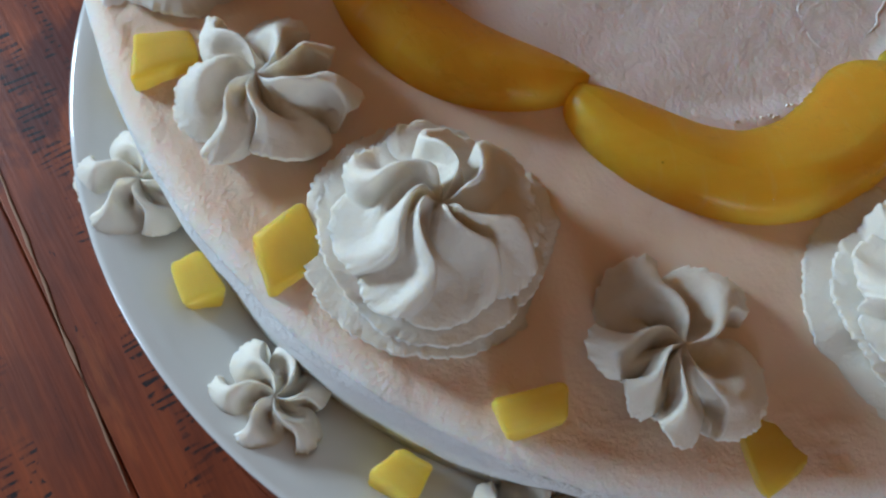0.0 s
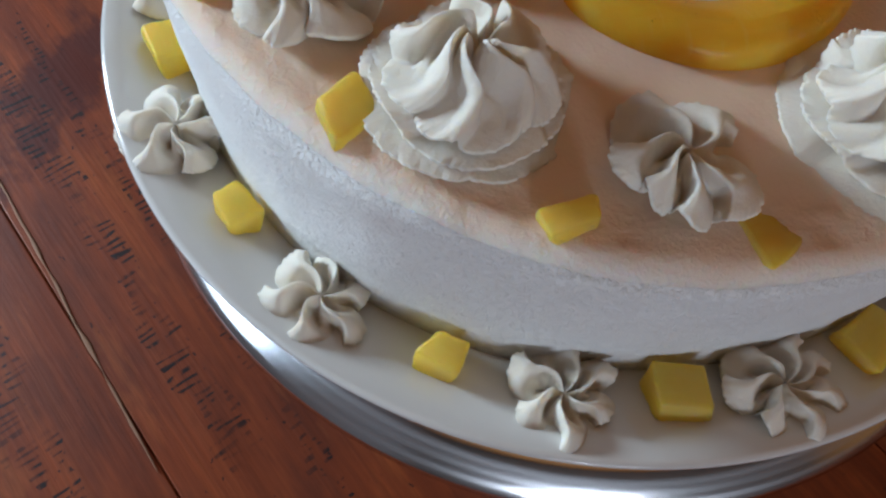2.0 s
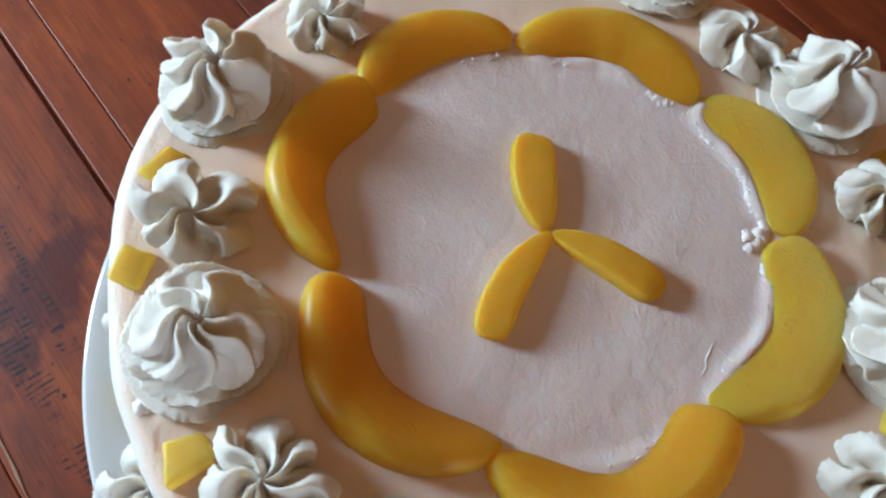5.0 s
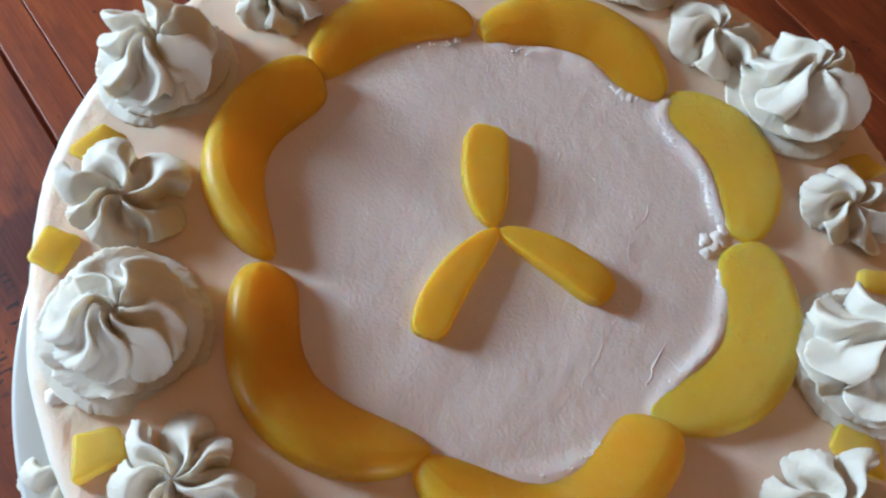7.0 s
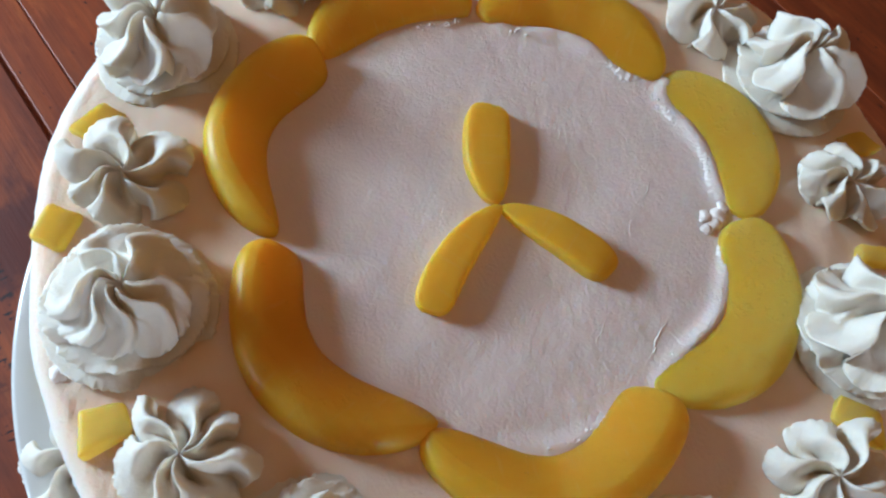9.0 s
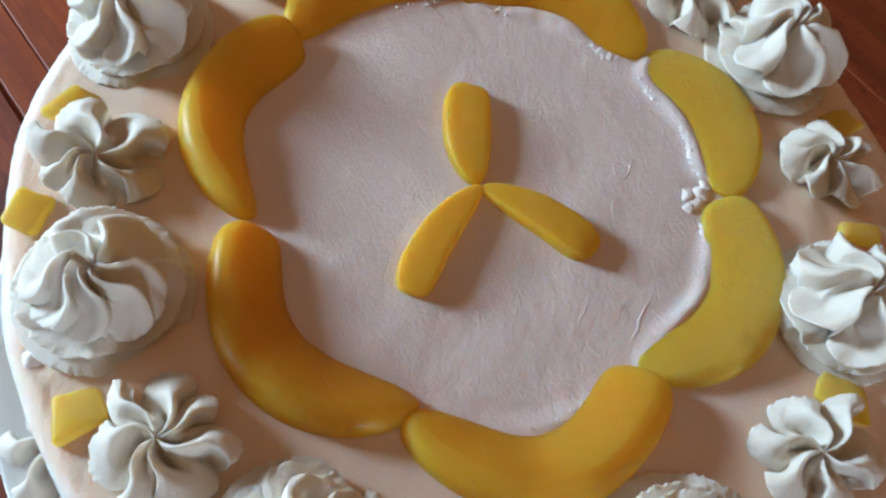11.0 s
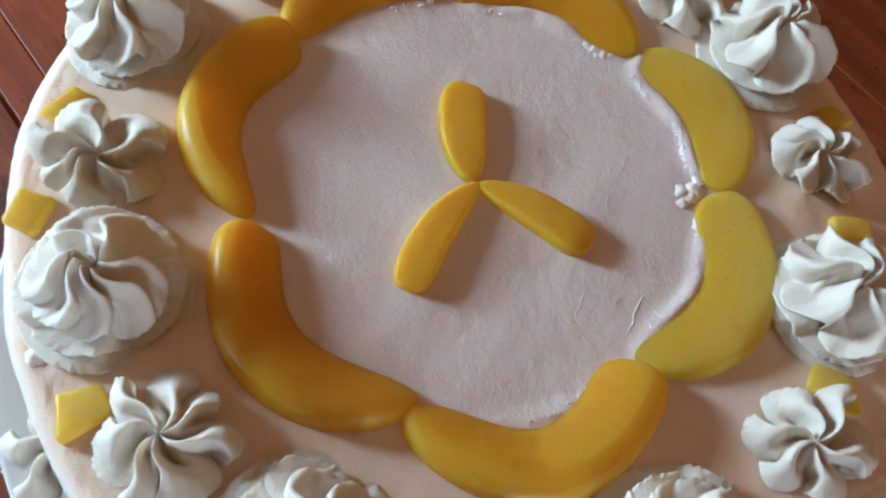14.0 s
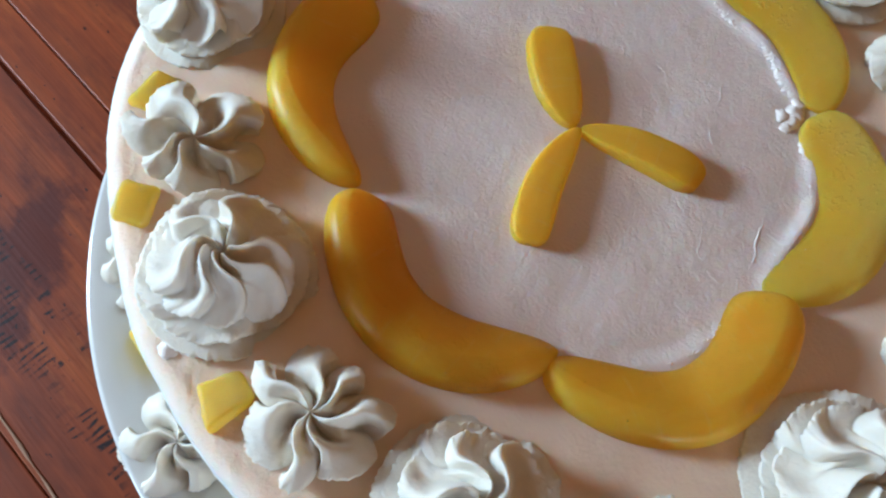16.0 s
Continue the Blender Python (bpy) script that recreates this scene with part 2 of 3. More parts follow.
FROSTING = cream_material("cake_frosting", (0.82, 0.715, 0.675), (0.78, 0.665, 0.62), 1300, 0.0004, crumbly=(0.117, 0.131, 0.25), deep=0.004, ring=(0.81, 0.63, 0.485), radius=(1.0, 0.55, 0.35))
SIDE = cream_material("side_frosting", (0.88, 0.87, 0.84), (0.85, 0.83, 0.79), 620, 0.0012, crumbly=(0.05, 0.12, 0.8))
CREAM = cream_material("piped_cream", (0.73, 0.68, 0.59), (0.695, 0.64, 0.55), 700, 0.0006, sss=0.55, deep=0.0030, radius=(1.0, 0.84, 0.64))
# paler than the frosting: window light on the raised lip is in the colour
TORN_LIT = cream_material("lit_torn_cream", (0.88, 0.81, 0.76), (0.85, 0.77, 0.71), 900, 0.0004, sss=0.0)
PEACH = peach_material("peach_flesh", (0.87, 0.43, 0.022), (0.93, 0.60, 0.07), 0.25, (0.80, 0.31, 0.014), reach=0.016)
# pale and golden flesh: light through those slices is put into the colour
PEACH_PALE = peach_material("pale_lit_peach_flesh", (0.88, 0.66, 0.08), (0.92, 0.77, 0.20), 0.4, (0.86, 0.56, 0.05), reach=0.008)
PEACH_LIT = peach_material("lit_peach_flesh", (0.90, 0.49, 0.025), (0.94, 0.63, 0.08), 0.2, (0.84, 0.37, 0.017), reach=0.016)
PEACH_THIN = peach_material("thin_peach_flesh", (0.89, 0.52, 0.035), (0.93, 0.62, 0.08), 0.3, reach=0.006)
CUBE = peach_material("peach_cube_flesh", (0.90, 0.73, 0.15), (0.94, 0.83, 0.28), 0.3, reach=0.004, clear=0.6)
CERAMIC = plain("white_glazed_ceramic", (0.70, 0.69, 0.66), 0.12, coat=0.5)
STEEL = steel_material()
DARK_STEEL = plain("dark_painted_steel", (0.08, 0.08, 0.085), 0.45)
WALL = plain("grey_wall_paint", (0.27, 0.27, 0.28), 0.9)
# unseen walls and ceiling: colours chosen to bounce warm fill onto the cake
BOUNCE_WALL = plain("amber_bounce_wall", (0.84, 0.42, 0.13), 0.9)
CEIL = plain("warm_bounce_ceiling", (0.86, 0.43, 0.15), 0.9)
FLOORING = plain("brown_floor", (0.22, 0.14, 0.09), 0.6)


# ---- mesh helpers ----
def part(name, bm, material, parent=None, label="", smooth=True):
    me = bpy.data.meshes.new(name)
    bm.to_mesh(me)
    bm.free()
    me.materials.append(material)
    if smooth:
        me.polygons.foreach_set("use_smooth", [True] * len(me.polygons))
    ob = new(name, me)
    ob.parent = parent
    return tagged(ob, label)


def empty(name, m=None):
    ob = new(name)
    ob.empty_display_size = 0.01
    if m is not None:
        ob.matrix_world = m
    return ob


def box(bm, x0, y0, z0, x1, y1, z1, bevel=0.0):
    vs = [bm.verts.new((x, y, z)) for x in (x0, x1) for y in (y0, y1) for z in (z0, z1)]
    faces = [bm.faces.new([vs[k] for k in q]) for q in ((0, 1, 3, 2), (4, 6, 7, 5), (0, 4, 5, 1), (2, 3, 7, 6), (0, 2, 6, 4), (1, 5, 7, 3))]
    if bevel:
        edges = list({e for f in faces for e in f.edges})
        bmesh.ops.bevel(bm, geom=edges, offset=bevel, segments=2, profile=0.5, affect="EDGES")
    return bm


def tube(bm, rings, cap=True):
    """Skin of rings of points with the same count, closed round."""
    loops = [[bm.verts.new(p) for p in ring] for ring in rings]
    n = len(loops[0])
    for a, b in zip(loops, loops[1:]):
        for k in range(n):
            bm.faces.new((a[k], a[(k + 1) % n], b[(k + 1) % n], b[k]))
    if cap:
        bm.faces.new(loops[0][::-1])
        bm.faces.new(loops[-1])
    return bm


def lathe(bm, profile, n=160):
    rings = [[(max(r, 1e-5) * math.cos(2 * math.pi * k / n), max(r, 1e-5) * math.sin(2 * math.pi * k / n), z) for k in range(n)] for r, z in profile]
    return tube(bm, rings)


# ---- room ----
def wall_with_openings(name, along, at, thick, lo, hi, openings, paint, label):
    """A wall along x or y, with rectangular openings (from, to, sill, head) through it."""
    bm = bmesh.new()

    def piece(a0, a1, z0, z1):
        if along == "y":
            box(bm, at - thick, a0, z0, at, a1, z1)
        else:
            box(bm, a0, at - thick, z0, a1, at, z1)
    here = lo
    for o_lo, o_hi, z_lo, z_hi in openings:
        piece(here, o_lo, FLOOR, CEILING)
        piece(o_lo, o_hi, FLOOR, z_lo)
        piece(o_lo, o_hi, z_hi, CEILING)
        here = o_hi
    piece(here, hi, FLOOR, CEILING)
    return tagged(part(name, bm, paint, smooth=False), label, "wall", kind="structure")


wall_with_openings("wall_west", "y", WEST, 0.15, SOUTH, NORTH, [(-0.45, -0.19, 0.14, 0.34), (0.31, 0.57, 0.37, 0.63)], WALL, "plain grey plaster wall with two window openings")
wall_with_openings("wall_south", "x", SOUTH, 0.15, WEST, EAST, [(-0.08, 0.48, 0.14, 0.54)], WALL, "plain grey plaster wall with a window opening")
tagged(part("wall_east", box(bmesh.new(), EAST, SOUTH, FLOOR, EAST + 0.15, NORTH, CEILING), BOUNCE_WALL, smooth=False), "unseen plain wall coloured amber to bounce warm fill", "wall", kind="structure")
wall_with_openings("wall_north", "x", NORTH + 0.15, 0.15, WEST, EAST, [(-0.80, 0.20, 0.75, 1.55)], BOUNCE_WALL, "unseen plain wall coloured amber for bounce, with an added fill-light opening")
tagged(part("floor", box(bmesh.new(), WEST - 0.15, SOUTH - 0.15, FLOOR - 0.1, EAST + 0.15, NORTH + 0.15, FLOOR), FLOORING, smooth=False), "plain brown floor", "floor", kind="structure")
tagged(part("ceiling", box(bmesh.new(), WEST - 0.15, SOUTH - 0.15, CEILING, EAST + 0.15, NORTH + 0.15, CEILING + 0.1), CEIL, smooth=False), "unseen plain ceiling coloured warm to bounce fill", "ceiling", kind="structure")

# ---- table: planks run along their own x ----
table = tagged(empty("table", pose(0, 0, 0, 0, 0, -55.5)), "weathered reddish-brown wooden plank table with dark saw marks", "table")
WOOD = wood_material(table)
SEAMS = (-0.64, -0.53, -0.42, -0.308, -0.197, -0.0885, -0.0615, 0.05, 0.16, 0.272, 0.385, 0.50, 0.61)
for k, (a, b) in enumerate(zip(SEAMS, SEAMS[1:])):
    bm = bmesh.new()
    # gap before the seams
    gap = 0.0026 if abs(a + 0.0885) < 0.001 else 0.0005
    box(bm, -0.70, 0.0, -0.03, 0.70, b - a - gap, 0.0, 0.0008)
    plank = part("plank", bm, WOOD, table, smooth=False)
    plank.location = (0, a + gap, random.uniform(-0.0006, 0.0))
for x in (-0.60, 0.60):
    for y in (-0.57, 0.47):
        part("leg", box(bmesh.new(), x - 0.035, y, FLOOR, x + 0.035, y + 0.07, -0.03, 0.003), WOOD, table, smooth=False)
part("batten", box(bmesh.new(), -0.69, -0.63, -0.0295, 0.69, 0.60, -0.0028), WOOD, table, smooth=False)
part("rail", box(bmesh.new(), -0.65, -0.60, -0.09, 0.65, 0.57, -0.031, 0.003), WOOD, table, smooth=False)

# pale filler left in a crack along one seam
bm = bmesh.new()
rings = []
for i in range(61):
    f = i / 60
    x, y = -0.192 + 0.20 * f, -0.1888 - 0.0100 * f ** 0.8 + 0.0009 * noise.noise((f * 9, 3.0, 0.0))
    half = 0.0009 * (0.25 + 0.75 * math.sin(math.pi * f) ** 0.5) * (0.75 + 0.9 * noise.noise((f * 14, 1.0, 7.0)))
    rings.append([(x, y + half * math.cos(a), 0.0002 + 0.0003 * math.sin(a)) for a in (2 * math.pi * k / 6 for k in range(6))])
part("crack_filler", tube(bm, rings), plain("pale_filler", (0.30, 0.17, 0.10), 0.8), table, "pale worn filler in a crack")

# ---- turntable ----
turntable = tagged(empty("cake_turntable", pose(0.0035, -0.0065, 0)), "round brushed steel cake turntable standing on the table", "turntable")
DISC_TOP = 0.1135
part("disc", lathe(bmesh.new(), [(0.0, DISC_TOP - 0.004), (0.138, DISC_TOP - 0.004), (0.149, DISC_TOP - 0.0125), (0.1515, DISC_TOP - 0.0135), (0.1535, DISC_TOP - 0.0128), (0.1540, DISC_TOP - 0.0112), (0.1532, DISC_TOP - 0.0098),
     (0.1500, DISC_TOP - 0.0066), (0.1460, DISC_TOP - 0.0027), (0.1440, DISC_TOP - 0.0010), (0.1420, DISC_TOP - 0.0002), (0.1400, DISC_TOP), (0.0, DISC_TOP)], 220), STEEL, turntable)
part("column", lathe(bmesh.new(), [(0.0, 0.018), (0.035, 0.018), (0.028, 0.03), (0.022, 0.06), (0.024, 0.095), (0.035, DISC_TOP - 0.0042), (0.0, DISC_TOP - 0.0042)], 64), DARK_STEEL, turntable)
part("base", lathe(bmesh.new(), [(0.0, 0.0), (0.078, 0.0), (0.08, 0.004), (0.078, 0.012), (0.06, 0.018), (0.0, 0.018)], 96), DARK_STEEL, turntable)

# ---- plate ----
PLATE_FLAT = 0.1285
bm = bmesh.new()
lathe(bm, [(0.0, DISC_TOP + 0.0045), (0.088, DISC_TOP + 0.0045), (0.09, DISC_TOP), (0.095, DISC_TOP), (0.099, DISC_TOP + 0.004), (0.118, 0.1235), (0.14, 0.1305), (0.152, 0.1355),
           (0.1547, 0.1370), (0.1556, 0.1384), (0.1552, 0.1396), (0.1537, 0.1399), (0.149, 0.1382), (0.14, 0.1345), (0.130, 0.1305), (0.122, PLATE_FLAT), (0.10, PLATE_FLAT - 0.0008), (0.0, PLATE_FLAT - 0.001)], 220)
tagged(part("plate", bm, CERAMIC), "round white glazed plate with a raised rim under the cake", "plate")

# ---- cake ----
TOP = 0.202
CAKE_BASE = 0.1287
# peach slices round the centre: place of the chord's middle, turn, chord, width, bow outward, height,
# height of the inner side, bluntness of the two ends on the outer side and on the inner, flesh (0 plain, 1 pale, 2
# golden as lit)
SLICES = [
    (-0.0664, 0.0230, -99.8, 0.0580, 0.0186, 0.0154, 0.0118, 0.28, (8.0, 3.1, 7.0, 2.5), -0.11, (0.70, -0.10), 2),
    (-0.0502, -0.0367, -48.7, 0.0598, 0.0202, 0.0168, 0.0115, 0.28, (12.0, 2.7, 11.0, 2.3), 0.06, (0.40, 0.32), 0),
    (0.0017, -0.0587, 9.1, 0.0586, 0.0199, 0.0178, 0.0102, 0.34, (5.6, 13.0, 4.0, 9.0), 0.09, (0.30, 0.38), 2),
    (0.0505, -0.0253, 55.9, 0.0583, 0.0225, 0.0159, 0.0072, 0.45, (2.9, 6.2, 2.7, 5.1), 0.05, (0.55, 0.75), 1),
    (0.0587, 0.0288, 108.2, 0.0472, 0.0240, 0.0138, 0.0068, 0.42, (4.8, 3.2, 2.4, 1.7), 0.12, (0.75, 0.70), 1),
    (0.0209, 0.0652, 159.5, 0.0560, 0.0251, 0.0159, 0.0084, 0.33, (2.8, 4.5, 3.0, 1.7), -0.10, (0.55, 0.50), 2),
    (-0.0367, 0.0661, -155.0, 0.0501, 0.0217, 0.0115, 0.0092, 0.30, (4.2, 2.2, 1.5, 2.1), 0.10, (0.5, 0.5), 2),
]
MINI = [
    (-0.0081, 0.0213, -90.8, 0.0320, 0.0141, 0.0016, 0.0048, (4.9, 1.8, 5.0, 1.7), -0.03),
    (0.0086, -0.0068, 146.4, 0.0339, 0.0113, 0.0018, 0.0048, (4.6, 1.5, 4.6, 1.8), -0.13),
    (-0.0178, -0.0131, -123.1, 0.0371, 0.0108, 0.0024, 0.0048, (1.5, 4.7, 1.9, 4.7), 0.14),
]


def inner_edge(row, s):
    """A point on a slice's inner side, s from -1 to 1."""
    x, y, turn, length, width, bow = row[:6]
    width *= 1 + row[9] * s
    d = Vector((math.cos(radians(turn)), math.sin(radians(turn))))
    n = Vector((d.y, -d.x))
    return Vector((x, y)) + d * (length / 2 * s) + n * (bow * (1 - s * s) - (width * 0.5 + 0.0008) * (1 - abs(s) ** 4))


LIP = [(inner_edge(r, -1 + 2 * k / 24), amp) for r, amp in zip(SLICES, (0.0, 0.0, 0.5, 1.0, 1.15, 1.1, 0.25)) for k in range(25) if amp]


def top_relief(x, y):
    """Height of the frosting over TOP: low swells, strokes of the knife, and the torn lip beside the slices."""
    r = math.hypot(x, y)
    h = 0.0011 * noise.noise((x * 22, y * 22, 1.0)) + 0.0004 * noise.noise((x * 55, y * 55, 4.0)) + 0.00012 * noise.noise((x * 260 + y * 90, y * 180 - x * 60, 2.0))
    h += 0.0011 * max(0.0, min(1.0, (r - 0.085) / 0.01)) * noise.noise((x * 38 + 3, y * 38, 6.0))
    h -= 0.0022 * max(0.0, (r - 0.09) / 0.045) ** 2
    best, amp = 1.0, 0.0
    if 0.035 < r < 0.095:
        for p, a in LIP:
            d = (p.x - x) ** 2 + (p.y - y) ** 2
            if d < best:
                best, amp = d, a
        best = math.sqrt(best)
        rag = 0.8 + 0.9 * noise.noise((x * 70, y * 70, 7.0)) + 0.25 * noise.noise((x * 190, y * 190, 3.0))
        h += 0.0016 * amp * max(0.0, rag) * math.exp(-(best / (0.0026 + 0.0012 * noise.noise((x * 70, y * 70, 1.0)))) ** 2)
    return h


def swell(c, s, far):
    """How far the cake strays from round, as a share of its radius."""
    a = math.degrees(math.atan2(s, c))
    w = 0.008 * noise.noise((c * 2.2, s * 2.2, 9.0)) + 0.004 * noise.noise((c * 9, s * 9, 5.0))
    w += 0.018 * math.exp(-(((a - 160) / 14) ** 2)) + 0.016 * math.exp(-(((a + 107) / 16) ** 2)) - 0.008 * math.exp(-(((a + 140) / 14) ** 2))
    return w * far


CIRCLE = [(math.cos(2 * math.pi * k / 400), math.sin(2 * math.pi * k / 400)) for k in range(400)]


def cake_top():
    radii = [0.0002] + [0.0011 * k for k in range(1, 86)] + [0.0935 + 0.0010 * k for k in range(1, 41)]
    rings = []
    for r in radii:
        ring = []
        for c, s in CIRCLE:
            rr = r * (1 + swell(c, s, (r / 0.1335) ** 3))
            drop = 0.0030 * max(0.0, (r - 0.1285) / 0.005) ** 2
            crumb = (0.0007 * noise.noise((c * rr * 700, s * rr * 700, 8.0)) + 0.0004 * noise.noise((c * rr * 210, s * rr * 210, 3.0))) * max(0.0, (r - 0.112) / 0.0215)
            ring.append((rr * c, rr * s, TOP + top_relief(rr * c, rr * s) - drop + crumb))
        rings.append(ring)
    return tube(bmesh.new(), rings, cap=False), rings[-1]


def cake_side(edge):
    rings = [edge]
    side = [(0.1342, 0.1950), (0.1344, 0.1925), (0.1338, 0.1880), (0.1331, 0.1820), (0.1325, 0.1750), (0.1320, 0.1680), (0.1315, 0.1610), (0.1310, 0.1540), (0.1306, 0.1470), (0.1302, 0.1400), (0.1300, 0.1340), (0.1302, CAKE_BASE + 0.0005), (0.1200, CAKE_BASE), (0.0005, CAKE_BASE)]
    for r, z in side:
        ring = []
        for c, s in CIRCLE:
            w = swell(c, s, max(0.0, (z - 0.13) / 0.067)) + 0.006 * noise.noise((c * 5, s * 5, z * 60)) + 0.0016 * noise.noise((c * 60, s * 60, z * 450))
            w -= 0.022 * math.exp(-(((math.degrees(math.atan2(s, c)) + 85) / 26) ** 2)) * min(1.0, (0.1965 - z) / 0.06)
            low = 0.0012 * noise.noise((c * 6, s * 6, 2.0)) if 0.19 < z else 0.0
            ring.append((r * (1 + w) * c, r * (1 + w) * s, z + low))
        rings.append(ring)
    bm = tube(bmesh.new(), rings, cap=False)
    bm.verts.ensure_lookup_table()
    bm.faces.new(bm.verts[-len(CIRCLE):])
    return bm


cake = tagged(empty("cake"), "round cake frosted in pale cream with a torn lip", "cake")
top_bm, edge_ring = cake_top()
part("top_frosting", top_bm, FROSTING, cake, "pinkish cream frosting with fine wrinkles")
part("side_frosting", cake_side(edge_ring), SIDE, cake, "grainy off-white frosting")


def wrinkle(x, y, heading, length, bend, width):
    """A thin raised crease in the frosting, as a tapered tube half sunk in it."""
    rings, steps = [], 26
    h = radians(heading)
    for i in range(steps + 1):
        f = i / steps
        w = width * (0.15 + 0.85 * math.sin(math.pi * f)) * (1 + 0.5 * noise.noise((x * 900 + f * 7, y * 900, 0)))
        c, sn = math.cos(h), math.sin(h)
        z = TOP + top_relief(x, y) - 0.35 * w
        rings.append([(x - sn * w * math.cos(a), y + c * w * math.cos(a), z + w * math.sin(a)) for a in (2 * math.pi * k / 8 for k in range(8))])
        x, y = x + c * length / steps, y + sn * length / steps
        h += radians(bend) / steps + 0.55 * noise.noise((f * 9, width * 9000, heading))
    return tube(bmesh.new(), rings)


for row in ((0.0432, 0.0187, -120, 0.016, 25, 0.00030), (0.0350, 0.0040, -100, 0.012, 35, 0.00022), (0.0207, -0.0291, -106, 0.013, 10, 0.00026), (0.0178, -0.0410, -80, 0.009, -10, 0.00022), (0.0095, 0.0277, 8, 0.011, 10, 0.00022),
            (0.0220, 0.0264, -50, 0.007, -40, 0.00025), (-0.0630, -0.0132, 2, 0.036, 22, 0.00018), (0.0300, -0.0425, 50, 0.016, -20, 0.00042), (0.0366, -0.0340, 40, 0.010, -20, 0.00036)):
    part("crease", wrinkle(*row[:5], 0.75 * row[5]), TORN_LIT, cake)


def torn_lip(row, s0, s1, g0, g1, seed):
    """The ragged edge of cream pushed up along a slice's inner side: an even band with a rough crest."""
    rings, steps = [], 150
    for i in range(steps + 1):
        f = i / steps
        s = s0 + (s1 - s0) * f
        p, q = inner_edge(row, s), inner_edge(row, s + 0.01)
        d = (q - p).normalized()
        girth = 0.95 * (g0 + (g1 - g0) * f)
        w = girth * min(1.0, 0.15 + 9 * f, 0.15 + 9 * (1 - f)) * (1 + 0.35 * noise.noise((f * 5, seed, 0)) + 0.05 * noise.noise((f * 17, seed, 2)))
        # sits on the frosting's side of the edge, and strays over the fruit here and there
        p += Vector((-d.y, d.x)) * (0.35 * girth + 0.0006 * noise.noise((f * 9, seed, 5)))
        ring = []
        for k in range(16):
            a = 2 * math.pi * k / 16
            g = w * (1 + 0.05 * noise.noise((f * 30, math.cos(a) * 1.4 + seed, math.sin(a) * 1.4)) + 0.30 * noise.noise((f * 90, math.cos(a) * 3 + seed, math.sin(a) * 3)) + 0.22 * noise.noise((f * 210, math.cos(a) * 4 + seed, math.sin(a) * 4)))
            out = g * math.cos(a) * (1.0 if math.cos(a) > 0 else 3.2)
            ring.append((p.x + d.y * out, p.y - d.x * out, TOP - 0.0005 + g * math.sin(a) * 1.5 + 0.0002 * noise.noise((f * 14, seed, 9))))
        rings.append(ring)
    bm = tube(bmesh.new(), rings)
    # crumbs of cream torn off along it
    r = random.Random(int(seed * 100))
    for _ in range(int(26 * (s1 - s0))):
        s = r.uniform(s0, s1)
        p, q = inner_edge(row, s), inner_edge(row, s + 0.01)
        d = (q - p).normalized()
        p += Vector((-d.y, d.x)) * r.gauss(0.0007, 0.0007)
        size = r.uniform(0.0002, 0.0005)
        bits = bmesh.ops.create_icosphere(bm, subdivisions=1, radius=size)["verts"]
        for v in bits:
            v.co *= r.uniform(0.6, 1.4)
            v.co += Vector((p.x, p.y, TOP + 0.0005 + 0.2 * size))
    return bm


for row, s0, s1, g0, g1 in ((SLICES[2], -0.1, 0.97, 0.0005, 0.0007), (SLICES[3], -1.0, -0.35, 0.0007, 0.0008), (SLICES[3], -0.42, 1.0, 0.0006, 0.0009), (SLICES[4], -1.0, 1.0, 0.0010, 0.0008), (SLICES[5], -1.04, 0.96, 0.0011, 0.0005), (SLICES[6], -0.95, -0.3, 0.0007, 0.0004)):
    part("torn_lip", torn_lip(row, s0, s1, g0, g1, g0 * 9000 + s1), TORN_LIT, cake, "ragged lip of cream, coloured pale as if window-lit")


def crumb_mesh(size, seed):
    bm = bmesh.new()
    bmesh.ops.create_icosphere(bm, subdivisions=3, radius=size)
    for v in bm.verts:
        v.co *= 1 + 0.35 * noise.noise(v.co / size * 1.3 + Vector((seed, 0, 0))) + 0.2 * noise.noise(v.co / size * 3.4 + Vector((0, seed, 0)))
        v.co.z *= 0.6
    return bm


# torn cream between two slices, and a few crumbs by the rosettes
for k, (x, y, size) in enumerate(((0.0562, 0.0028, 0.0019), (0.0585, 0.0008, 0.0020), (0.0605, 0.0036, 0.0024), (0.0622, 0.0062, 0.0019), (0.0555, -0.0012, 0.0016), (-0.1186, -0.0457, 0.0020))):
    ob = part("cream_crumb", crumb_mesh(size * 1.3, k * 3.1), TORN_LIT, cake)
    ob.location = (x, y, TOP + top_relief(x, y) - size * 0.3)


# ---- peach slices ----
def catmull(points, steps):
    """A smooth closed loop through the points."""
    out = []
    n = len(points)
    for i in range(n):
        p0, p1, p2, p3 = (Vector(points[(i + k - 1) % n]) for k in range(4))
        for k in range(steps):
            f = k / steps
            out.append(0.5 * (2 * p1 + (p2 - p0) * f + (2 * p0 - 5 * p1 + 4 * p2 - p3) * f * f + (3 * p1 - p0 - 3 * p2 + p3) * f ** 3))
    return out


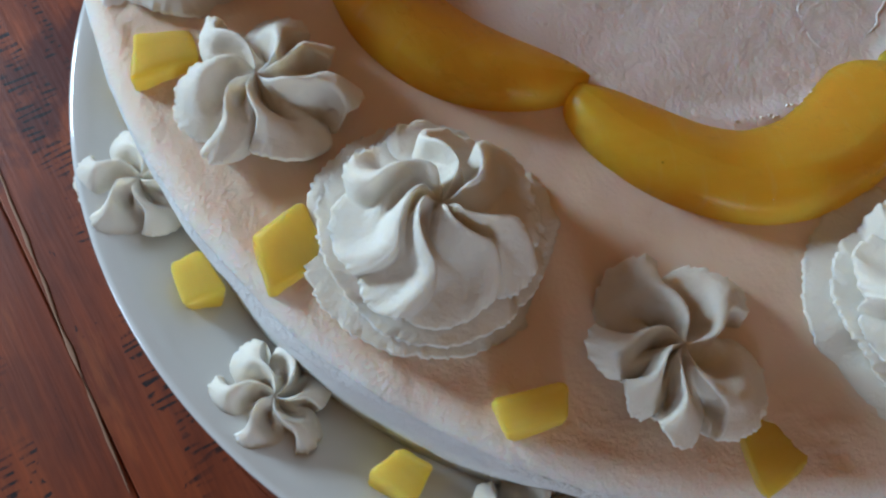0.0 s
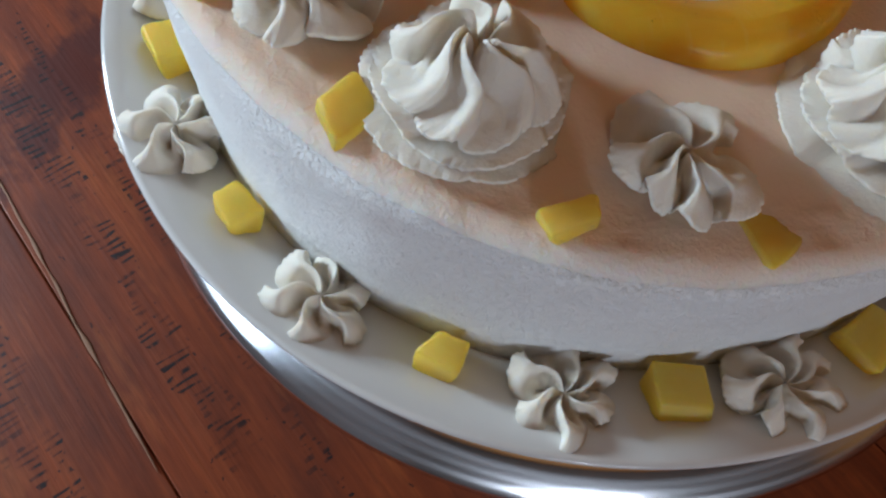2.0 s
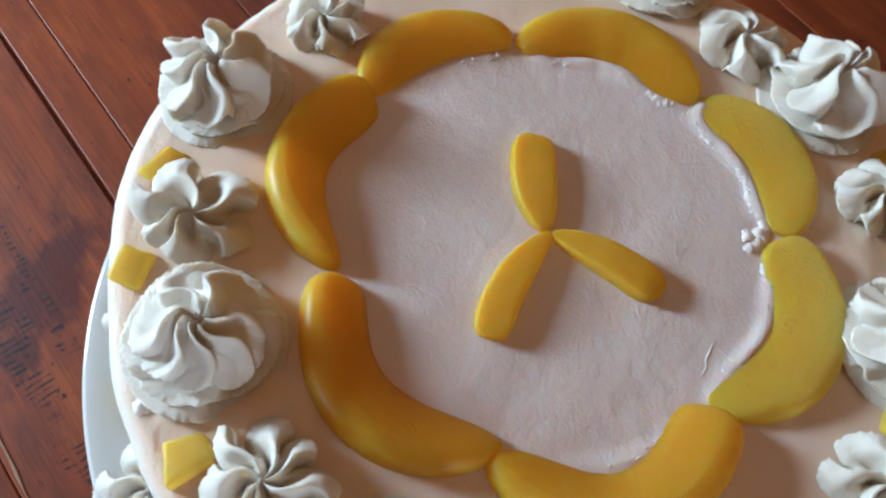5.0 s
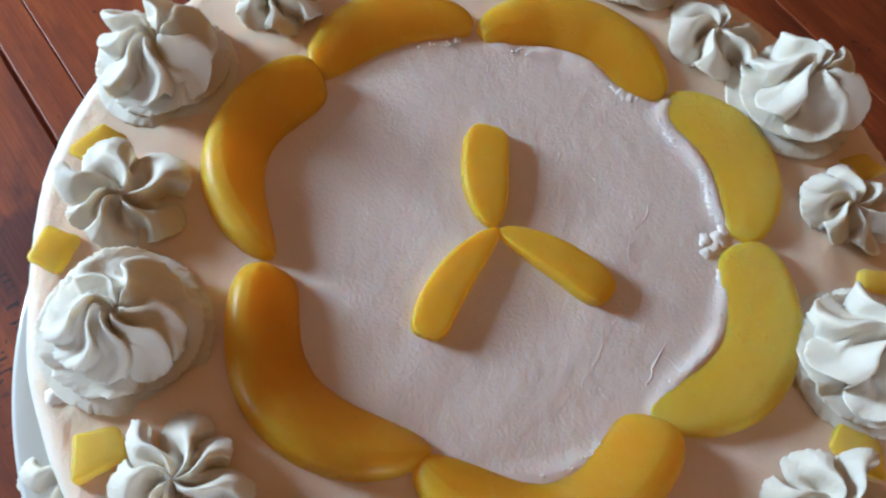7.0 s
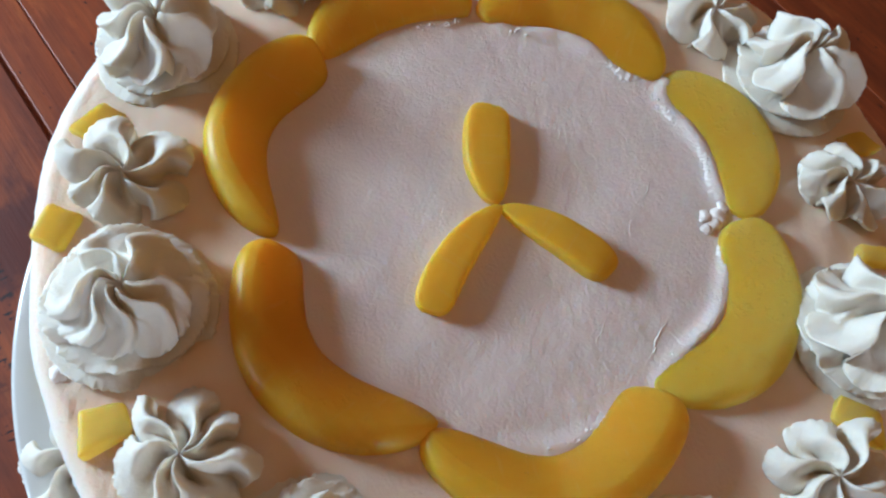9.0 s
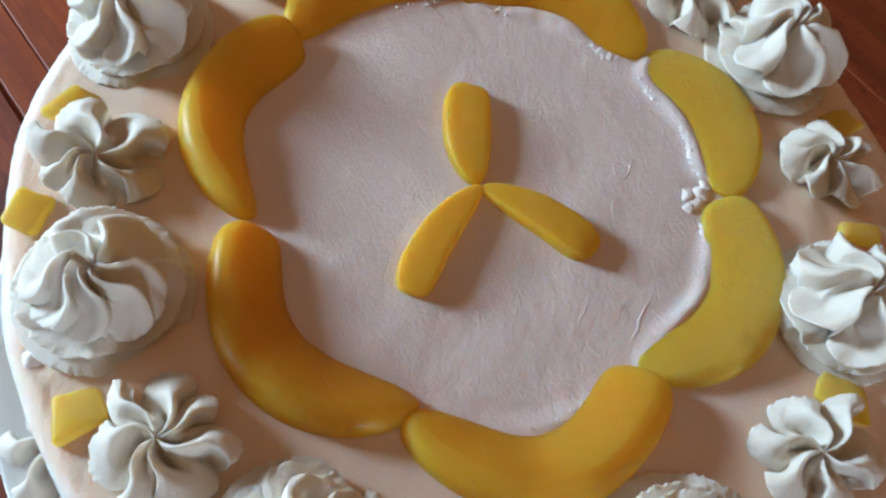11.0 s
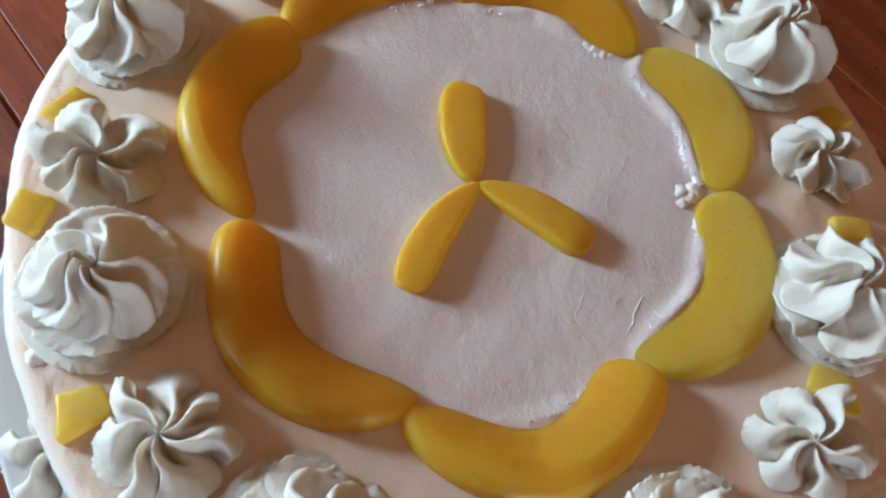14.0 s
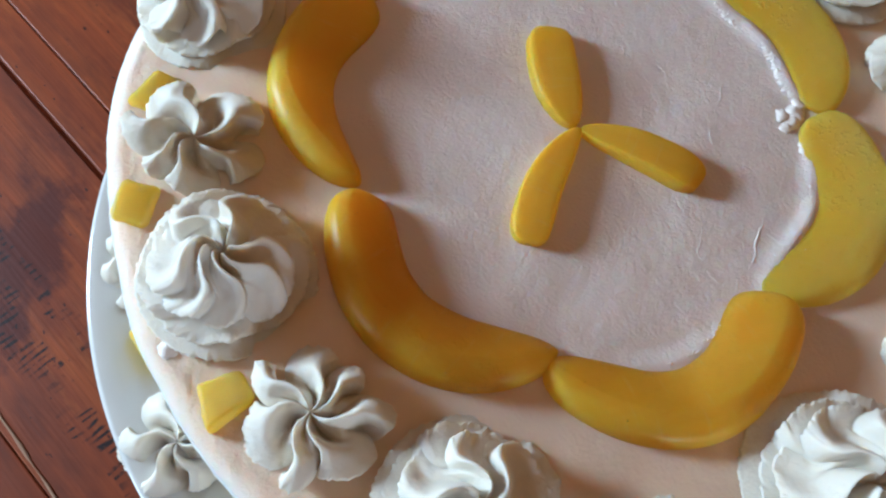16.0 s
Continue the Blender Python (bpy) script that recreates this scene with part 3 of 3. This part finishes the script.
def slice_mesh(length, width, bow, height, inner, blunt, taper, ridge, rng, flat=False):
    """A crescent wedge: a rounded outer wall, a ridge, and a cut face falling to the inner side. Bows towards -y."""
    rings, steps = [], 56
    over = 1.07
    wob = rng.uniform(0, 50)
    for i in range(steps + 1):
        s = -math.cos(math.pi * i / steps)
        q = abs(s)
        po, pi = (blunt[0], blunt[2]) if s < 0 else (blunt[1], blunt[3])
        full = max(0.06, max(0.0, 1 - q ** po) ** (0.33 if po > 4 else 0.5))
        thin = max(0.06, max(0.0, 1 - q ** pi) ** (0.33 if pi > 4 else 0.5))
        s *= over
        w = width * full * (1 + taper * s)
        h = height * (0.52 + 0.48 * full) * (1 + 0.08 * noise.noise((s * 2, wob, 0)))
        # the inner side stays a little proud of the frosting all along
        rim = max(inner, min(0.95, 0.0041 / h))
        low = 1.0 - rim
        # the ridge between the rounded back and the cut face wanders across the slice
        top = ridge[0] + (ridge[1] - ridge[0]) * max(0.0, 0.5 + 0.5 * s) ** 1.6
        fall = [(top - k * (top + 1), 1.0 - low * k ** 1.7) for k in (0.12, 0.35, 0.62, 0.86)]
        cut = catmull([(0.95, 0.0), (1.0, 0.34), (top + 0.84 * (1 - top), 0.74), (top + 0.46 * (1 - top), 0.945), (top, 1.0), *fall, (-0.97, 0.85 * rim), (-1.0, 0.45 * rim), (-0.97, 0.0), (-0.5, -0.12), (0.5, -0.12)], 4)
        if flat:
            cut = catmull([(0.97, 0.0), (1.0, 0.45), (0.93, 0.86), (0.74, 0.97), (0.3, 1.0), (-0.3, 1.0), (-0.74, 0.97), (-0.93, 0.86), (-1.0, 0.45), (-0.97, 0.0), (-0.5, -0.12), (0.5, -0.12)], 4)
        if q > 0.9999:
            w, h, thin = width * 0.05, height * 0.2, full
        cx, cy = length / 2 * s, -bow * (1 - s * s)
        tx, ty = 1.0, 2 * bow * s / (length / 2)
        m = math.hypot(tx, ty)
        nx, ny = ty / m, -tx / m
        ring = []
        for u, z in cut:
            jig = 1 + 0.02 * noise.noise((s * 4 + wob, u * 1.5, z * 2))
            off = 0.5 * w * u * jig * (thin / full if u < 0 else 1.0)
            zz = h * z * (1 + 0.03 * noise.noise((s * 3 + wob, u * 2, 3)))
            ring.append((cx + nx * off, cy + ny * off, zz))
        rings.append(ring)
    return tube(bmesh.new(), rings)


GLINT_CLEAR = plain("clear_glint_bead", (1.0, 0.97, 0.88), 0.03)
GLINT_CLEAR.node_tree.nodes["Principled BSDF"].inputs["Transmission Weight"].default_value = 1.0
GLINT_CLEAR.node_tree.nodes["Principled BSDF"].inputs["IOR"].default_value = 1.36


def glint_beads(slice_ob, count, where, seed):
    """Small flat clear beads added on a slice's upper face to stand for wet glints, thicker about one place along it.
    """
    r = random.Random(seed)
    spots = [v for v in slice_ob.data.vertices if abs(v.normal.z) > 0.72 and v.co.z > 0.004]
    bm = bmesh.new()
    for _ in range(count):
        near = min(r.sample(spots, 5), key=lambda v: abs(v.co.x - where)) if r.random() < 0.7 else r.choice(spots)
        size = r.uniform(0.00022, 0.00045)
        up = near.normal if near.normal.z > 0 else -near.normal
        turn = up.to_track_quat("Z", "X").to_matrix() @ Matrix.Rotation(r.uniform(0, 3.1), 3, "Z")
        for v in bmesh.ops.create_icosphere(bm, subdivisions=2, radius=size)["verts"]:
            c = Vector((v.co.x * r.uniform(1.2, 1.5), v.co.y * 0.9, v.co.z * 0.5))
            v.co = near.co + turn @ c + Vector((size * 0.8 * math.sin(9 * near.co.x / size), 0, 0))
    drops = part("wet_glints", bm, GLINT_CLEAR, slice_ob)
    tagged(drops, "small clear beads added for the wet glints", kind="stuff")


rng = random.Random(4)
for x, y, turn, length, width, bow, height, inner, blunt, taper, ridge, pale in SLICES:
    ob = part("peach_slice", slice_mesh(length, width, bow, height, inner, blunt, taper, ridge, rng), (PEACH, PEACH_PALE, PEACH_LIT)[pale])
    ob.matrix_world = pose(x, y, TOP - 0.0032, 0, 0, turn)
    glint_beads(ob, (16, 40, 18)[pale], 0.5 * length * (0.7 if x > 0.053 and y < 0 else -0.2), int(1000 * abs(x + y)))
    tagged(ob, ("glossy orange canned peach slice on the frosting", "pale yellow canned peach slice, coloured as lit, pressed into the frosting", "glossy canned peach slice on the frosting, coloured golden as lit")[pale], "peach slice", "peach slices in a ring on the cake")
for x, y, turn, length, width, bow, height, blunt, taper in MINI:
    ob = part("peach_slice", slice_mesh(length, width, bow, height, 0.85, blunt, taper, (0.30, 0.30), rng, True), PEACH_THIN)
    ob.matrix_world = pose(x, y, TOP - 0.0008, 0, 0, turn)
    tagged(ob, "thin glossy peach slice lying in the cake's centre", "peach slice", "three thin peach slices in the centre")


# ---- piped cream ----
def blade(u, slow, out, sag):
    """Height across one petal, from one crest (u = 0) round to the next (u = 1): a thick rounded crest, a wide scoop and a
    steep wall; near the middle (out = 0) plain round ridges. slow is the side on which the scoop rises: +1 towards the
    next crest, -1 away from the last."""
    ridge = (0.5 + 0.5 * math.cos(2 * math.pi * u)) ** 0.8
    if slow > 0:
        u = 1 - u
    if u < 0.84:
        x = u / 0.84
        y = min(1.0, max(0.0, (x - (0.07 if sag > 0.6 else 0.13)) / 0.50))
        scoop = 1 - sag * y * y * (3 - 2 * y) - (1 - sag) * x ** (1.4 if sag > 0.6 else 3.5)
    else:
        x = (u - 0.84) / 0.16
        scoop = x * x * (3 - 2 * x)
    return ridge + (scoop - ridge) * out


def piped(root, name, crests, radius, z_mid, z_peak, z_rim, depth, rim_depth, reach, twist, slow, lean, seed, foot=0.0, serrate=0.0, peak_at=0.30, vary=0.12, hook=0.0, bulge=1.9, sag=0.78):
    """Cream pressed through a star nozzle: petals whose crests end at the given angles wind up to a dimpled middle,
    with scoops between them and a thin torn rim that is tucked in underneath."""
    r = random.Random(seed)
    crests = sorted(c % 360 for c in crests)
    n = len(crests)
    size = [(1 + r.uniform(-vary, vary), r.uniform(-0.014, 0.014) * vary, r.uniform(-0.16, 0.16)) for _ in crests]
    spans = [(crests[(k + 1) % n] - crests[k]) % 360 for k in range(n)]
    counts = [max(26, int(0.62 * gap)) for gap in spans]
    rough = [[r.uniform(-1, 1) for _ in range(c)] for c in counts]
    steps = [0.012, 0.03, 0.055, 0.10, 0.15, 0.20, 0.26, 0.32, 0.39, 0.46, 0.53, 0.60, 0.67, 0.74, 0.80, 0.86, 0.91, 0.955, 0.985, 1.0]
    rings = []
    for v in steps + [1.008, 0.985, 0.90, 0.72]:
        under = len(rings) >= len(steps)
        top = min(v, 1.0)
        # the crest's own line from the middle to the rim
        if top < peak_at:
            f = top / peak_at
            zc = z_mid + (z_peak - z_mid) * f * f * (3 - 2 * f)
        else:
            f = (top - peak_at) / (1 - peak_at)
            zc = z_peak + (z_rim - z_peak) * f ** bulge
        dip = depth * min(1.0, max(0.0, top - 0.03) / 0.24) ** 0.9 if top < 0.6 else depth + (rim_depth - depth) * ((top - 0.6) / 0.4) ** 1.3
        ring = []
        for k in range(n):
            here, gap, across = crests[k], spans[k], counts[k]
            s0, s1 = size[k], size[(k + 1) % n]
            for j in range(across):
                u = j / across
                lobe = blade(u, slow, min(1.0, max(0.0, (top - 0.2) / 0.45)), sag)
                near = 1 - u if slow < 0 else u
                near = near * near * (3 - 2 * near)
                if slow > 0:
                    near = 1 - near
                own = [p * near + q * (1 - near) for p, q in zip(s0, s1)]
                spread = min(1.0, gap / 60)
                ang = here + gap * u + math.degrees(twist * (1 + own[2]) * (min(1.0, top / 0.62) - 1) + hook * math.sin(math.pi * max(0.0, (top - 0.25) / 0.75)) - slow * -lean * lobe * top * (1 - 0.4 * top))
                fan = math.sin(math.pi * min(1.0, ((u if slow < 0 else 1 - u) + 0.16) / 1.0)) if (u if slow < 0 else 1 - u) < 0.84 else math.sin(math.pi * ((u if slow < 0 else 1 - u) - 0.84))
                rr = radius * own[0] * top * (1 - (1 - reach) * (1 - max(0.0, fan) ** 0.4) * top ** 1.6)
                zz = zc + own[1] * top * lobe - dip * spread * (1 - lobe) * (1 + 0.15 * own[2])
                zz += 0.0004 * noise.noise((u * 5 + k * 3.3, v * 4, seed)) + 0.0006 * lobe ** 3 * noise.noise((v * 7, k * 3.7, seed + 9.0))
                torn = serrate * (rough[k][j] * 0.6 + 0.9 * noise.noise((k * 7 + u * 9, seed, 4.0)))
                if top > 0.93:
                    rr += torn * (top - 0.93) / 0.07
                    zz += 0.5 * torn * (top - 0.93) / 0.07
                if under:
                    drop = (0.0006, 0.0017, 0.0036, 9.0)[len(rings) - len(steps)]
                    rr *= (1.0, 0.975, 0.88, 0.72)[len(rings) - len(steps)]
                    zz = max(foot, zz - drop)
                zz = max(foot, zz)
                ring.append((rr * math.cos(radians(ang)), rr * math.sin(radians(ang)), zz))
        rings.append(ring)
    bm = tube(bmesh.new(), rings)
    bmesh.ops.reverse_faces(bm, faces=list(bm.faces))
    part(name, bm, CREAM, root)


def shifted(crests, by, r, jitter=9):
    return [c + by + r.uniform(-jitter, jitter) for c in crests]


def big_rosette(seed, crests, tall, open_star):
    """Three turns of the nozzle, each smaller and higher than the one below."""
    root = empty("cream_rosette")
    r = random.Random(seed)
    piped(root, "base_swirl", shifted((0, 120, 240), r.uniform(0, 60), r, 25), 0.0240, 0.0070, 0.0070, 0.0036, 0.0024, 0.0020, 0.95, 1.0, 1, 0.03, seed, -0.001, 0.0006, 0.25, 0.04)
    piped(root, "middle_swirl", shifted((0, 90, 180, 270), r.uniform(0, 60), r, 20), 0.0215, 0.0120 * tall, 0.0120 * tall, 0.0078 * tall, 0.0036, 0.0030, 0.92, 0.9, 1, 0.05, seed + 20, 0.001, 0.0006, 0.25, 0.07, 0.2, 1.6)
    if open_star:
        # petals stand out like the points of a star
        piped(root, "top_swirl", crests, 0.0222, 0.0178 * tall, 0.0238 * tall, 0.0160 * tall, 0.0100, 0.0082, 0.62, 0.75, 1, 0.10, seed + 50, 0.0060, 0.0004, 0.21, 0.14, 0.12, 1.7)
    else:
        piped(root, "top_swirl", crests, 0.0190, 0.0178 * tall, 0.0244 * tall, 0.0120 * tall, 0.0098, 0.0046, 0.86, 0.85, 1, 0.12, seed + 50, 0.0065, 0.0005, 0.21, 0.10, 0.24, 1.8)
    part("core", lathe(bmesh.new(), [(0.0, -0.001), (0.0185, -0.001), (0.0165, 0.002), (0.0125, 0.0050), (0.0080, 0.0085), (0.004, 0.0100), (0.0, 0.0105)], 40), CREAM, root)
    return tagged(root, "piped swirl of ivory whipped cream with ridged petals", "cream rosette", "large cream rosettes round the top")


def cream_flower(crests, size, height, seed, label, group):
    root = empty("cream_flower")
    piped(root, "petals", crests, size, height * 0.76, height, height * 0.56, height * 0.95, height * 0.56, 0.60, 0.50, -1, 0.14, seed, -0.0004, 0.0005, 0.34, 0.19, 0.15, 1.9, 0.42)
    k = size / 0.0165
    part("centre", lathe(bmesh.new(), [(0.0, -0.0008), (0.0062 * k, -0.0008), (0.0055 * k, height * 0.15), (0.003 * k, height * 0.35), (0.0, height * 0.42)], 24), CREAM, root)
    return tagged(root, label, "cream flower", group)


# big rosettes on the top: place, size, height, and where the crests of the upper turn end
BIG = [(-0.0553, -0.0930, 0.93, 0.94, (92, 46, -27, -57, -109, -143, 152)), (-0.1035, -0.0290, 0.91, 1.06, (127, 72, -5, -45, -84, -124, -162)),
       (-0.1045, 0.0535, 0.87, 1.02, (151, 183, 232, 279, 351, 54, 100)), (0.0330, -0.1005, 0.98, 1.0, (120, 180, 235, 290, 350, 50)),
       (0.0935, -0.0340, 0.91, 1.0, (60, 100, 150, 215, 275, 330)), (0.0935, 0.0550, 0.91, 1.10, (112, 177, 228, 290, 32, 62, 345)), (0.0475, 0.1130, 0.95, 1.0, (10, 65, 130, 190, 250, 310))]
for k, (x, y, size, tall, crests) in enumerate(BIG):
    ob = big_rosette(11 + 3 * k, crests, tall, k in (2, 4, 5))
    ob.matrix_world = pose(x, y, TOP - 0.0015, 3 * math.sin(7.0 * k), 3 * math.cos(5.0 * k)) @ Matrix.Scale(size, 4)

SMALL = [(-0.1100, 0.0072, 0.0168, (157, 97, 17, -47, -124, -158)), (-0.0868, -0.0676, 0.0168, (128, 160, -117, -85, -16, 66, 25)), (-0.0155, -0.1112, 0.0145, (172, 104, 35, -67, -105, -142)), (0.0740, -0.0740, 0.0172, (152, 82, 44, -32, -100, -160)),
         (0.1020, 0.0132, 0.0162, (170, 122, 68, 22, -32, -100, -145)), (-0.0735, 0.0815, 0.0152, (20, 75, 140, 200, 260, 320)), (0.0715, 0.0800, 0.0165, (0, 60, 110, 170, 240, 300))]
for k, (x, y, size, crests) in enumerate(SMALL):
    ob = cream_flower(crests, size, 0.0108, 20 + k, "small piped whipped cream flower with open petals on the cake", "small cream flowers round the top")
    ob.matrix_world = pose(x, y, TOP - 0.0010, 4 * math.sin(4.0 * k + 1), 4 * math.cos(3.0 * k))

FOOT = [(-183, 0.0155, (10, 70, 130, 190, 250, 310)), (-156.8, 0.0155, (160, 101, 45, -15, -75, -130)), (-128.8, 0.0146, (167, 111, 62, -4, -58, -130)), (-101.6, 0.0146, (-172, 132, 60, 17, -36, -97)), (-78, 0.0150, (174, -135, -70, -20, 20, 60, 120)), (-51, 0.0145, (0, 60, 120, 175, 245, 300))]
for k, (ang, size, crests) in enumerate(FOOT):
    ob = cream_flower(crests, size, 0.0112, 50 + k, "small piped whipped cream flower on the white plate", "cream flowers round the cake's foot")
    ob.matrix_world = pose(0.1395 * math.cos(radians(ang)), 0.1395 * math.sin(radians(ang)), 0.1340)


# ---- peach cubes ----
def cube_mesh(sx, sy, sz, r):
    """A hand-cut cube: skewed, with soft edges and slightly hollow, uneven faces."""
    bm = bmesh.new()
    box(bm, -sx / 2, -sy / 2, 0, sx / 2, sy / 2, sz)
    for v in bm.verts:
        v.co.x += r.uniform(-0.17, 0.17) * sx
        v.co.y += r.uniform(-0.17, 0.17) * sy
        if v.co.z > 0:
            v.co.z += r.uniform(-0.14, 0.14) * sz
    bmesh.ops.bevel(bm, geom=list(bm.edges), offset=0.0015, segments=3, profile=0.5, affect="EDGES")
    bmesh.ops.subdivide_edges(bm, edges=list(bm.edges), cuts=2, use_grid_fill=True)
    bm.normal_update()
    k = r.uniform(0, 90)
    moves = [v.normal * (0.00045 * noise.noise(v.co * 260 + Vector((k, 0, 0))) + 0.00025 * noise.noise(v.co * 700 + Vector((0, k, 0)))) for v in bm.verts]
    for v, d in zip(bm.verts, moves):
        v.co += d
    return bm


# on the top, part sunk in the frosting: place, size, turn, height
TOP_CUBES = [(-0.1070, -0.0605, 0.0115, 0.010, 20, 0.0040), (-0.1258, -0.0060, 0.012, 0.010, 70, 0.004), (-0.1208, 0.0258, 0.013, 0.010, 60, 0.0035), (-0.0795, -0.0952, 0.012, 0.012, 130, 0.0040),
             (-0.0365, -0.1212, 0.0115, 0.007, 12, 0.0040), (0.0010, -0.1215, 0.012, 0.020, 12, 0.0014), (0.088, -0.0588, 0.014, 0.009, -30, 0.004), (0.1075, -0.0085, 0.013, 0.009, -10, 0.003), (0.1150, 0.0322, 0.012, 0.009, 20, 0.0025)]
for x, y, sx, sy, turn, h in TOP_CUBES:
    ob = part("peach_cube", cube_mesh(sx, sy, h + 0.004, rng), CUBE)
    ob.matrix_world = pose(x, y, TOP - 0.0062, rng.uniform(-8, 8), rng.uniform(-8, 8), turn)
    tagged(ob, "small yellow peach cube sunk in the cake's frosting", "peach cube", "peach cubes round the top")
for ang, sx, sy, h, dr in ((-197, 0.013, 0.011, 0.011, 0), (-170, 0.016, 0.011, 0.012, 0), (-143.6, 0.013, 0.012, 0.011, 0), (-114.6, 0.0115, 0.012, 0.011, 0), (-89, 0.0175, 0.0145, 0.0125, 0), (-65, 0.018, 0.014, 0.012, 0)):
    ob = part("peach_cube", cube_mesh(0.88 * sx, 0.88 * sy, 0.85 * h, rng), CUBE)
    ob.matrix_world = pose(0.137 * math.cos(radians(ang)), 0.137 * math.sin(radians(ang)), 0.1325, 0, 0, ang + 90 + rng.uniform(-20, 20))
    tagged(ob, "yellow peach cube on the white plate beside the cake", "peach cube", "peach cubes round the cake's foot")
